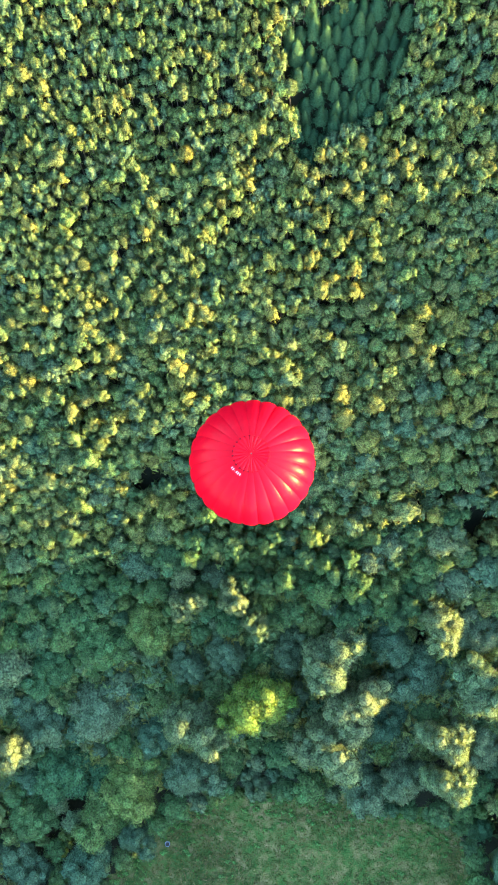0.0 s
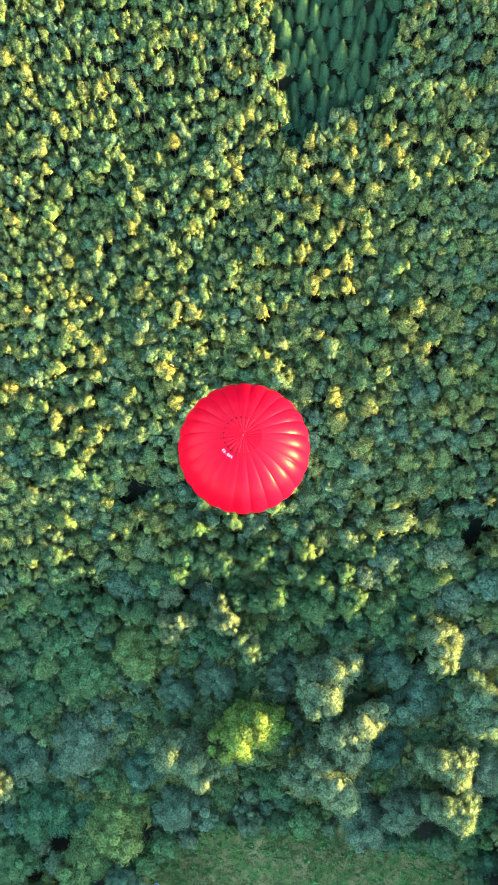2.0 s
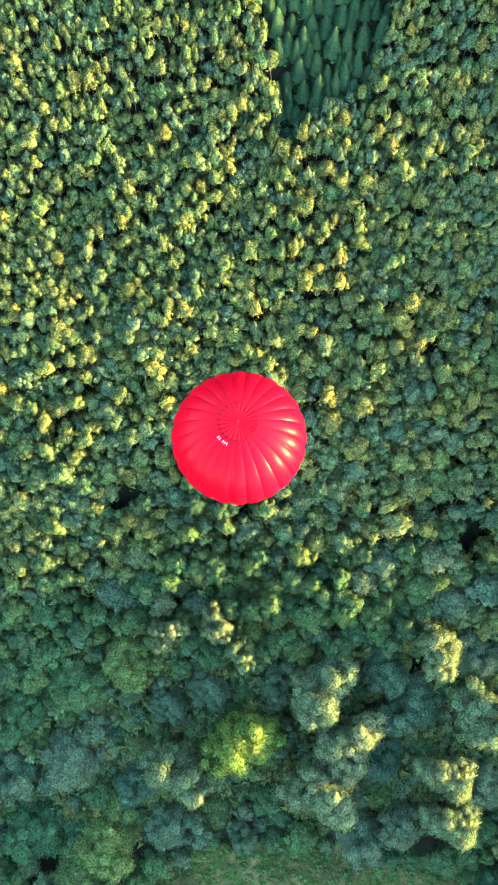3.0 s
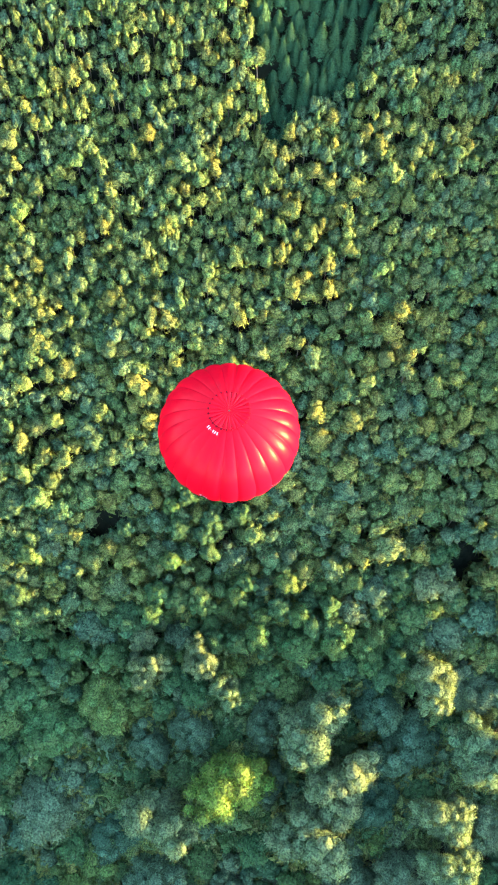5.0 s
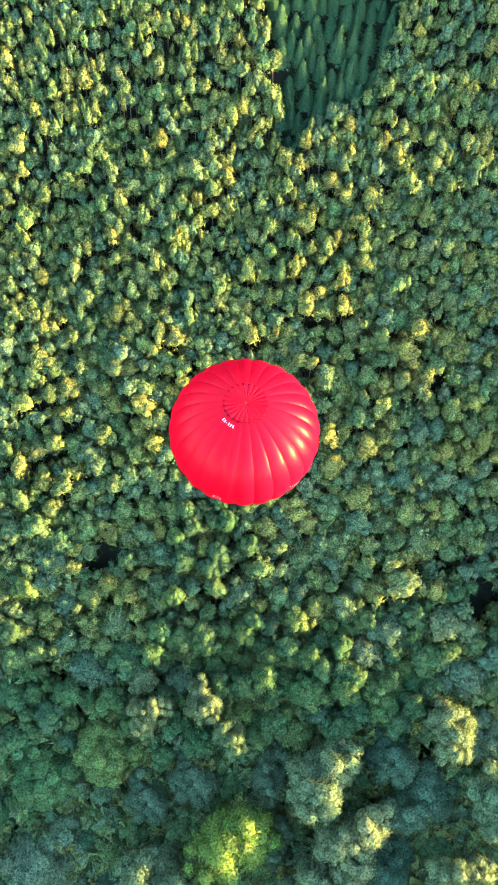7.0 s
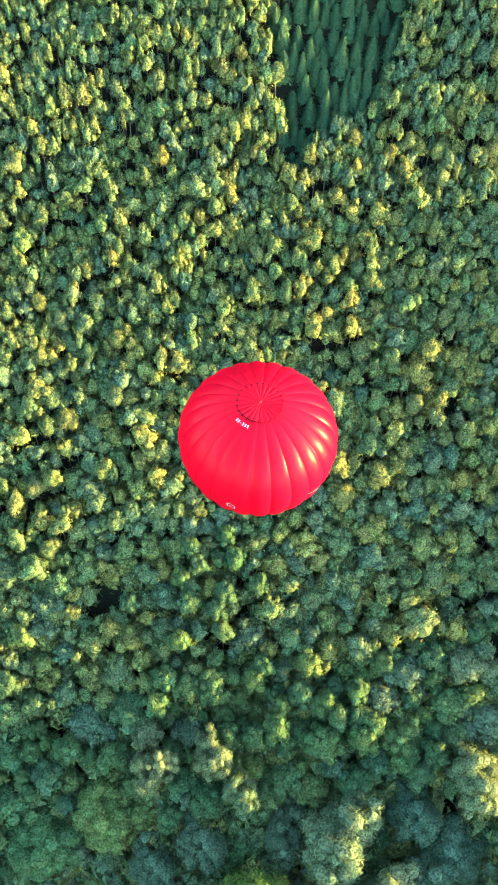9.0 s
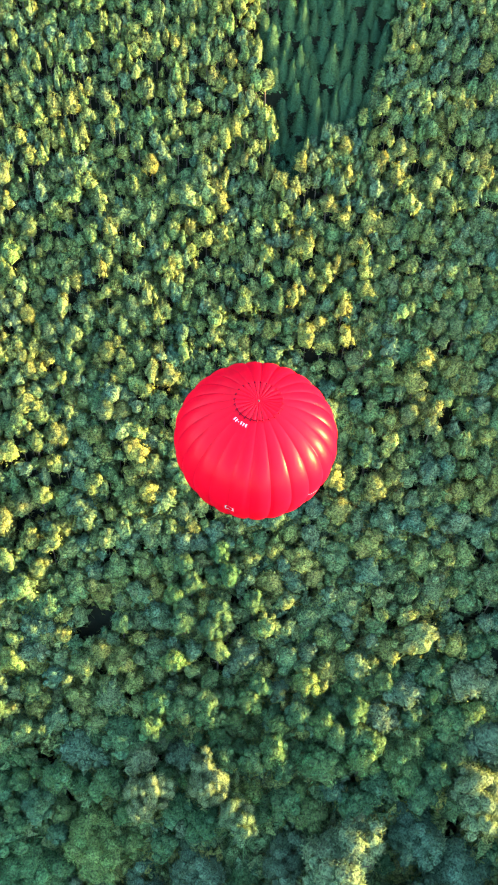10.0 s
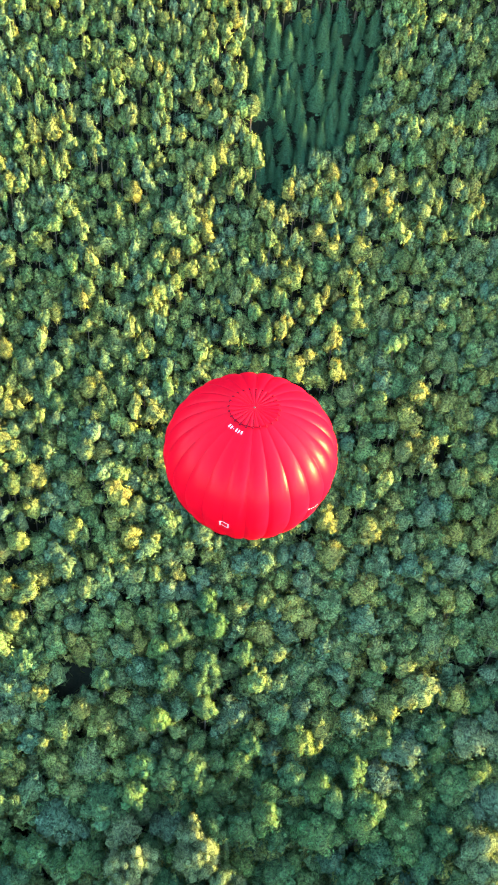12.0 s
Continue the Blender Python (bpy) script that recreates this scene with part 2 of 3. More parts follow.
def crown_spruce(rng, r, high, leaves, size):
    """A cone of drooping twigs, its foot at z = 0."""
    t = 1 - np.sqrt(rng.uniform(0, 1, leaves))
    tier = np.floor(t * 11) / 11 + rng.uniform(0, 0.04, leaves)
    a = rng.uniform(0, 2 * math.pi, leaves)
    saw = 1.1 - 0.3 * ((t * 11) % 1)
    d = r * (1 - tier) ** 0.8 * saw * rng.uniform(0.6, 1.1, leaves) * (1 + 0.2 * np.sin(a * 5 + tier * 40))
    c = np.c_[np.cos(a) * d, np.sin(a) * d, high * t]
    n = unit(np.c_[np.cos(a), np.sin(a), np.full(leaves, 0.45)])
    v, f = leaf_tris(rng, c, n, size, 0.4)
    k = 9
    ang = np.arange(k) * 2 * math.pi / k
    cone = np.concatenate([np.c_[np.cos(ang) * r * 0.8, np.sin(ang) * r * 0.8, np.zeros(k)], [[0, 0, high * 0.97]]])
    cf = np.array([[i, (i + 1) % k, k] for i in range(k)])
    cn = unit(np.concatenate([np.c_[np.cos(ang), np.sin(ang), np.full(k, 0.5)], [[0, 0, 1.0]]]))
    return np.concatenate([cone, v]), np.concatenate([cf, f + len(cone)]), np.concatenate([cn, np.repeat(n, 3, axis=0)])


def tube(p0, p1, r0, r1, k=6):
    p0, p1 = np.array(p0, float), np.array(p1, float)
    d = (p1 - p0) / np.linalg.norm(p1 - p0)
    a = np.cross(d, (0.3, 1, 0.2))
    a /= np.linalg.norm(a)
    b = np.cross(d, a)
    ang = np.arange(k) * 2 * math.pi / k
    ring = np.cos(ang)[:, None] * a + np.sin(ang)[:, None] * b
    v = np.concatenate([p0 + ring * r0, p1 + ring * r1])
    f = []
    for i in range(k):
        j = (i + 1) % k
        f += [[i, j, k + j], [i, k + j, k + i]]
    return v, np.array(f)


def join(pieces):
    vs, fs, at = [], [], 0
    for v, f in pieces:
        vs.append(v)
        fs.append(np.asarray(f) + at)
        at += len(v)
    return np.concatenate(vs), np.concatenate(fs)


def trunk_and_limbs(rng, high, r, crown_r, limbs=7):
    pieces = []
    bend = rng.uniform(-0.25, 0.25, 2)
    mid = (bend[0], bend[1], high * 0.5)
    pieces.append(tube((0, 0, -0.3), mid, r * 1.25, r * 0.8, 8))
    pieces.append(tube(mid, (0, 0, high * 0.93), r * 0.8, r * 0.15, 8))
    for i in range(limbs):
        a = i * 2.4 + rng.uniform(-0.3, 0.3)
        z = high * rng.uniform(0.42, 0.75)
        d = crown_r * rng.uniform(0.5, 0.85)
        pieces.append(tube((0, 0, z), (math.cos(a) * d, math.sin(a) * d, z + d * rng.uniform(0.4, 0.9)), r * 0.4, r * 0.08, 5))
    return join(pieces)


# ---- plan ----
# a wooded hillside that climbs away from a meadow at its foot
def smooth_least(v, least, soft):
    """v, but never far below the least."""
    return least + soft * math.log1p(math.exp(min(40.0, (v - least) / soft)))


def canopy(y):
    """The usual height of the wood: tall by the meadow, lower up the hill."""
    return float(np.interp(y, (-60, 0, 40, 70, 110), (19.0, 17.0, 12.5, 8.2, 5.4)))


def rise(x, y):
    """The height of the ground."""
    y = smooth_least(y, -52.0, 9.0)
    y = 150.0 - smooth_least(150.0 - y, 10.0, 12.0)
    x = max(-130.0, 64.0 - smooth_least(64.0 - x, 0.0, 8.0))
    return 41.5 + 0.196 * x + 0.602 * y + 0.00436 * y * y - canopy(y)


# ---- ground ----
EDGE_X = (-95, -62, -53, -41, -29, -17, -5, 8, 21, 34, 44, 46, 60)
EDGE_Y = (-95, -66, -60, -50, -42, -38, -39, -40, -44, -47, -52, -66, -95)


def edge(x):
    """The wood's rim: the clearing lies on the near side of it."""
    return float(np.interp(x, EDGE_X, EDGE_Y))


def build_ground():
    steps = np.concatenate([[-2500, -1200, -600, -300, -200], np.arange(-150, 150, 3.0), [150, 200, 300, 600, 1200, 2500]])
    n = len(steps)
    v = []
    for b in steps:
        for a in steps:
            h = 0.35 * noise.noise((a * 0.05, b * 0.05, 0.3)) + 0.12 * noise.noise((a * 0.2, b * 0.2, 4.0)) if abs(a) < 180 and abs(b) < 180 else 0
            v.append((a, b, h + rise(a, b)))
    i = np.arange(n * n).reshape(n, n)
    f = np.stack([i[:-1, :-1].ravel(), i[:-1, 1:].ravel(), i[1:, 1:].ravel(), i[1:, :-1].ravel()], 1)
    v = np.array(v)
    mid = v[f].mean(1)
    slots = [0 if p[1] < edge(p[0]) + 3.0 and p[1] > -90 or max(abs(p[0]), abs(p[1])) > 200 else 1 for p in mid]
    tagged(new("ground", mesh_of("ground", v, f, [MEADOW, SHADED_LITTER], True, slots)), "rough green and straw-coloured meadow running up under a hillside wood", "ground", "", "structure")


build_ground()


# ---- the balloon ----
GORES = 24
BALLOON = (-0.18, 31.29, 138.9)
RB = 10.3
VENT = 0.275


def profile(s):
    """Radius and height of the envelope, s from 0 at the crown to 1 at the mouth."""
    if s < 0.5:
        a = s / 0.5 * math.pi / 2
        return RB * math.sin(a), RB * 0.80 * math.cos(a)
    q = (s - 0.5) / 0.5
    return RB * (1 - 0.80 * q ** 1.9), -RB * 1.30 * q


def on_envelope(angle, s, out=0.03):
    """A point just off the envelope's skin, bulge and all."""
    r, z = profile(s)
    w = (angle / (2 * math.pi / GORES)) % 1
    r += skin(w, s) + out
    return Vector((r * math.cos(angle), r * math.sin(angle), z + out * (1 if s < 0.4 else 0)))


S_VENT = math.asin(VENT) / (math.pi / 2) * 0.5


def skin(w, s):
    return 0.027 * RB * (4 * w * (1 - w)) ** 0.75 * min(1.0, max(0.0, s - S_VENT) * 4 + 0.15)


def strip(points_a, points_b):
    n = len(points_a)
    v = [p[:] for p in points_a] + [p[:] for p in points_b]
    return v, np.array([[i, i + 1, n + i + 1, n + i] for i in range(n - 1)])


def build_balloon():
    top = tagged(new("hot_air_balloon"), "plain bright red hot-air balloon floating over the treetops", "hot-air balloon")
    top.location = BALLOON
    rows, cols = 48, 10
    verts, faces = [], []
    for i in range(rows + 1):
        s = S_VENT + (1 - S_VENT) * i / rows
        r, z = profile(s)
        for j in range(cols + 1):
            w = j / cols
            a = w * 2 * math.pi / GORES
            b = skin(w, s)
            pucker = 0.012 * RB * math.sin(i * 2.1) * max(0.0, 1 - abs(w - 0.5) * 8) * 0.1
            verts.append(((r + b + pucker) * math.cos(a), (r + b + pucker) * math.sin(a), z + 0.5 * b * max(0.0, 1 - 2 * s)))
    for i in range(rows):
        for j in range(cols):
            a = i * (cols + 1) + j
            faces.append([a, a + cols + 1, a + cols + 2, a + 1])
    gore = mesh_of("gore", verts, np.array(faces), [RED], True)
    left, right = [], []
    for i in range(rows + 1):
        r, z = profile(S_VENT + (1 - S_VENT) * i / rows)
        left.append(Vector((r + 0.012, -0.028, z + 0.01)))
        right.append(Vector((r + 0.012, 0.028, z + 0.01)))
    tape = mesh_of("load_tape", *strip(left, right), [TAPE], True)
    for k in range(GORES):
        for name, me in (("gore", gore), ("load_tape", tape)):
            part(name, me, top).rotation_euler[2] = k * 2 * math.pi / GORES

    # the parachute vent in the crown, held up by its tapes
    n, rings = GORES * 6, 10
    r1, z1 = profile(S_VENT)
    r1 *= 1.035
    verts, faces = [(0, 0, RB * 0.80 - 0.10)], []
    for i in range(1, rings + 1):
        for j in range(n):
            a = j * 2 * math.pi / n
            w = (j / 6) % 1
            q = i / rings
            z = (RB * 0.80 - 0.10) + (z1 + 0.10 - RB * 0.80 + 0.10) * q ** 2.0
            z += 0.22 * q ** 0.7 * (4 * w * (1 - w)) ** 0.8
            verts.append((r1 * q * math.cos(a), r1 * q * math.sin(a), z))
    for j in range(n):
        faces.append([0, 1 + j, 1 + (j + 1) % n])
    for i in range(rings - 1):
        for j in range(n):
            a, b = 1 + i * n + j, 1 + i * n + (j + 1) % n
            faces.append([a, a + n, b + n, b])
    vent = part("parachute_vent", mesh_of("parachute_vent", verts, faces, [RED], True), top, "round red parachute vent with radial tapes")
    left, right = [], []
    for i in range(9):
        q = 0.06 + 0.94 * i / 8
        z = (RB * 0.80 - 0.10) + (z1 + 0.20 - RB * 0.80) * q ** 2.0 + 0.025
        left.append(Vector((r1 * q, -0.035, z)))
        right.append(Vector((r1 * q, 0.035, z)))
    spoke = mesh_of("vent_tape", *strip(left, right), [RIM], True)
    tab_v, tab_f = [], []
    for k, (x, y, z) in enumerate([(a, b, c) for a in (-0.16, 0.16) for b in (-0.11, 0.11) for c in (-0.05, 0.06)]):
        tab_v.append((r1 + 0.05 + x * (0.7 if z > 0 else 1), y * (0.6 if z > 0 else 1), z1 + 0.18 + z - 0.35 * x))
    tab_f = [[0, 1, 3, 2], [4, 6, 7, 5], [0, 4, 5, 1], [2, 3, 7, 6], [1, 5, 7, 3], [0, 2, 6, 4]]
    tab = mesh_of("tab", tab_v, np.array(tab_f), [RIM])
    for k in range(GORES):
        part("vent_tape", spoke, vent).rotation_euler[2] = k * 2 * math.pi / GORES
        part("rim_tab", tab, vent).rotation_euler[2] = k * 2 * math.pi / GORES
    left, right = [], []
    for i in range(GORES * 4 + 1):
        a = i * 2 * math.pi / (GORES * 4)
        left.append(Vector(((r1 - 0.05) * math.cos(a), (r1 - 0.05) * math.sin(a), z1 + 0.17)))
        right.append(Vector(((r1 + 0.06) * math.cos(a), (r1 + 0.06) * math.sin(a), z1 + 0.12)))
    part("rim_band", mesh_of("rim_band", *strip(left, right), [RIM], True), vent)
    bm = bmesh.new()
    bmesh.ops.create_cone(bm, cap_ends=True, segments=20, radius1=0.15, radius2=0.11, depth=0.10)
    me = bpy.data.meshes.new("crown_ring")
    bm.to_mesh(me)
    bm.free()
    me.materials.append(STEEL)
    ring = part("crown_ring", me, vent, "small dull steel crown ring")
    ring.location = (0, 0, RB * 0.80 - 0.06)

    # the painted mark below the vent: six plain white bars
    for k in range(6):
        a0 = radians(-152 + k * 5.2)
        lean = radians(2.9 if k != 2 else 2.0)
        s_in, s_out = (0.110, 0.124) if k != 2 else (0.116, 0.119)
        grid_a = [on_envelope(a0 + lean * t, s_in, 0.02) for t in (0, 0.5, 1)]
        grid_b = [on_envelope(a0 + lean * t, s_out, 0.02) for t in (0, 0.5, 1)]
        part("mark_bar", mesh_of("mark_bar", *strip(grid_a, grid_b), [WHITE]), top, "white painted bar")
    # a pale-edged square patch low on the skin, and a row of small pale bars
    a0, a1, s0, s1 = radians(-122), radians(-115.5), 0.532, 0.572
    corner = [(a0, s0), (a1, s0), (a1, s1), (a0, s1)]
    for k in range(4):
        p, q = corner[k], corner[(k + 1) % 4]
        ca, cs = (a0 + a1) / 2, (s0 + s1) / 2
        run = [(p[0] + (q[0] - p[0]) * t / 4, p[1] + (q[1] - p[1]) * t / 4) for t in range(5)]
        outer = [on_envelope(a, s, 0.03) for a, s in run]
        inner = [on_envelope(a + (ca - a) * 0.28, s + (cs - s) * 0.28, 0.03) for a, s in run]
        part("patch_border", mesh_of("patch_border", *strip(outer, inner), [WHITE]), top, "pale border of a square patch")
    for k in range(5):
        b0 = radians(-60 + k * 1.7)
        ga = [on_envelope(b0 + radians(1.0) * t, 0.530, 0.03) for t in (0, 0.5, 1)]
        gb = [on_envelope(b0 + radians(1.0) * t, 0.541, 0.03) for t in (0, 0.5, 1)]
        part("mark_bar", mesh_of("small_bar", *strip(ga, gb), [WHITE]), top, "small pale painted bar")
    return top


balloon = build_balloon()


# ---- the wood: a plan of its trees ----
# large trees by the clearing: across, ahead, crown radius, kind (0 green, 1 grey-green, 2 pale, 3 spruce)
LARGE = [
    (-5.6, -13.1, 8.9, 0), (-21.5, -17.4, 8.2, 2), (14.3, -3.7, 8.4, 2), (19.8, -16.6, 8.2, 2), (10.4, -26.1, 8.6, 2), (40.9, 1.7, 6.1, 2), (49.8, -14.2, 8.3, 2),
    (40.6, -26.2, 6.5, 2), (40.4, -37.2, 6.2, 2), (-58, -26.2, 10.3, 0), (-41.2, -31.3, 9.3, 0), (-46, -9.2, 9.4, 1), (-73.5, -18.8, 6.4, 2), (-43.8, 7.9, 8.9, 0),
    (-64.9, -10.4, 8.4, 1), (-31.4, 10.8, 7.4, 0), (29.4, 12.2, 5.9, 0),
]
LARGE_MORE = [
    (34.9, -8.6, 7.8, 1), (27.3, -19.7, 6.5, 1), (3.9, -12.5, 4.9, 1), (-8.6, -34, 4.4, 1), (19.4, -36.9, 7.5, 1), (30.8, -35.7, 6.8, 1), (-24.5, -29.7, 7.4, 1),
    (-32.1, -17.9, 6.8, 1), (49.1, -50.4, 7.3, 3), (-42.5, -45.5, 5.1, 1), (-56.3, -50.5, 7.6, 1), (-71.5, -37.3, 7.7, 0), (-74.7, -50.8, 7.1, 1), (48.5, -29.4, 6.7, 1),
    (-50.3, -38.9, 8.5, 0), (5.1, 0, 5.6, 1), (30, 0.2, 6.6, 1), (-11.7, 1.8, 6.2, 1), (-22.1, 0, 5.7, 1), (-8.7, 14.4, 4.4, 2), (-3.7, 6.7, 3.9, 2),
    (-20.2, 13, 4.2, 2), (-59.3, 2.3, 7.3, 0), (50.1, 0.7, 6.8, 1),
]
SUNLIT = [(-5.6, -13.1)]
# trees whose tops stand in the sun, from the shaded foot of the wood up the hill: across, ahead
LIT_FOOT = [
    (-1.4, 46.6), (-7.9, 46), (0.5, 43.1), (-10.4, 42.5), (-7.1, 43.4), (-2.1, 38.8), (-20.6, 40.4), (-9.1, 38.3), (-4.5, 36.3), (-3.5, 33.2),
    (-11.9, 33.3), (3.9, 39.2), (3, 27.3), (1.1, 24.6), (-15.6, 28.7), (-6.5, 26.9), (-7, 23.9), (11.7, 25.3), (9.6, 21.4), (14.3, 19.7),
    (20.8, 19.9), (-17.8, 24.5), (16.3, 16.5), (20.6, 15.7), (23.3, 13.9), (-4.6, 17.2), (0.7, 16.1), (20.5, 12.1), (4.4, 17), (-8.4, 14.8),
    (-3.8, 9.9), (-35.8, 20), (34.1, 7.3), (30.8, 5.5), (29.1, 7.1),
]
LIT_MIDDLE = [
    (-27.4, 72), (-16.6, 73.9), (-19.5, 78.4), (-22.3, 73.6), (-26.6, 77.8), (-9.1, 81.7), (-22.6, 81.7), (-5.9, 81.5), (-9.2, 78.6), (-7.8, 76.1),
    (-15.2, 71.3), (-14, 70.2), (-16.8, 70.6), (-18.8, 67.5), (-27.1, 66.4), (-31.5, 65.9), (-11, 59.9), (-10.3, 55.1), (-8.7, 53.1), (-6.1, 57),
    (-13.6, 59), (-22.2, 59.1), (-24.5, 54.8), (11.3, 77.5), (1.9, 74.6), (21.5, 76.5), (27.9, 74.1), (23.9, 72.4), (34.2, 70.5), (43.6, 67.5),
    (37.5, 64.1), (41, 59.6), (34.5, 58.7), (38.2, 56.1), (26.7, 54.8), (30.7, 55.4), (20.6, 53.1), (28.3, 51.1), (9.4, 49.6), (-31.2, 52.3),
    (-34.6, 50.1), (21.1, 48.9), (-31.9, 58.8), (-15.9, 80.2),
]
LIT_TOP = [
    (-41.7, 81.8), (-39.1, 91.3), (-33.7, 89.2), (-27.2, 88.4), (-23.6, 94.5), (-15.3, 89.4), (-17.3, 86.1), (-8.6, 85.3), (-7.9, 93.5), (-6.2, 91.6),
    (8, 92.5), (13.5, 96.4), (12.2, 98.9), (10.2, 102.8), (11.8, 103.9), (5.9, 99.7), (4.1, 103.8), (-3.4, 104.7), (-0.7, 98.8), (13.5, 91.5),
    (7.9, 95.9), (25.6, 89), (26.6, 87.9), (22.4, 84), (33.8, 84.6), (41.4, 84.7), (45.4, 84.5), (35.9, 81.9), (36.6, 78.9),
    (38.2, 77.6), (25.4, 75.8), (23.1, 72.9), (11.7, 76.7), (25.2, 66.8), (32.5, 70.9), (40.2, 68.3), (42.6, 97.9), (37.2, 94.6), (43.9, 94.4),
    (39.6, 100.5), (36.9, 92.3), (41.5, 89.5), (-23.6, 79.6), (-29.3, 79.9), (-18.9, 79.8), (-21.2, 77.7),
]
LIT_LEFT = [
    (-35.3, 76.1), (-12.9, 69.8), (-15.8, 67.5), (-14.8, 69.2), (-28.9, 64.5), (-47.4, 73.2), (-50.6, 66.2), (-43.8, 69.1), (-40.2, 68.7), (-41.1, 59.6),
    (-49.9, 57), (-40, 52.1), (-34.8, 54.1), (-29.6, 54), (-32.6, 49.5), (-43, 48.6), (-37.7, 47.9), (-29.6, 51.3), (-45.7, 32.8), (-42, 39.2),
    (-10.2, 58.3), (-4.8, 56.6), (-9.6, 54.2), (-13, 56.6), (3.8, 56.5), (9.3, 56.8), (10.2, 53.7), (4.5, 62.2), (10.4, 62.4), (6.9, 68.2),
    (20.3, 60.7), (30.8, 64.4), (36.4, 65), (38.2, 60.7), (35.4, 58.3), (-0.7, 55.1), (5.4, 54.3),
]
# how much taller the unseen stand, added to cast shade, is towards the sun
SHADE_STAND = 6.0
# gaps where the floor shows: across, ahead, radius
GAPS = [
    (-25.3, 43.3, 2.4), (-21.9, 43.8, 2.4), (-27.5, 42.7, 1.9), (23.9, 33.1, 1.9), (38.4, 30.8, 1.6), (43.4, 31.4, 2.4), (51, 23.4, 3.2), (-37.5, 24.9, 1.9),
    (-26.1, 3.2, 3), (6, -5.7, 2.7), (-52.4, -2, 2.5), (26.8, -7.7, 2.7), (-66.2, -40, 2.2), (49.6, 6, 2.2), (-16.2, 21.2, 1.4), (2.5, 1.7, 2.1),
]
DEAD = (26.6, 66.4)
FIR_X, FIR_Y = (12.5, 33.0), (90.0, 103.5)


def in_hollow(x, y):
    """The hollow of young spruces, with an uneven rim."""
    w = 4.0 * noise.noise((x * 0.16, y * 0.16, 9.0))
    return FIR_X[0] + 0.4 * w + max(0.0, 97 - y) * 0.3 < x < FIR_X[1] + w - max(0.0, 98 - y) * 0.5 and FIR_Y[0] + w < y < FIR_Y[1] + w


def usual_radius(y):
    return float(np.interp(y, (-60, -10, 8, 20, 35, 50, 73, 91, 108), (4.0, 3.9, 3.4, 3.0, 2.6, 2.3, 1.75, 1.4, 1.15)))


def sunny(x, y):
    """How often a tree stands above its neighbours, from 0 to 1."""
    far = min(1.0, max(0.0, (y - 48) / 35))
    left = min(1.0, max(0.0, (28 - x) / 60))
    wall = 0.45 if 3 < x < 13 and 88 < y < 112 else 0.35 if 34 < x < 48 and 88 < y < 104 else 0.0
    foot = 0.12 if 8 < y < 38 and -15 < x < 36 else 0.0
    return 0.02 + foot + 0.9 * far * (0.48 + 0.52 * left) + (0.2 if y > 82 else 0.0) + wall


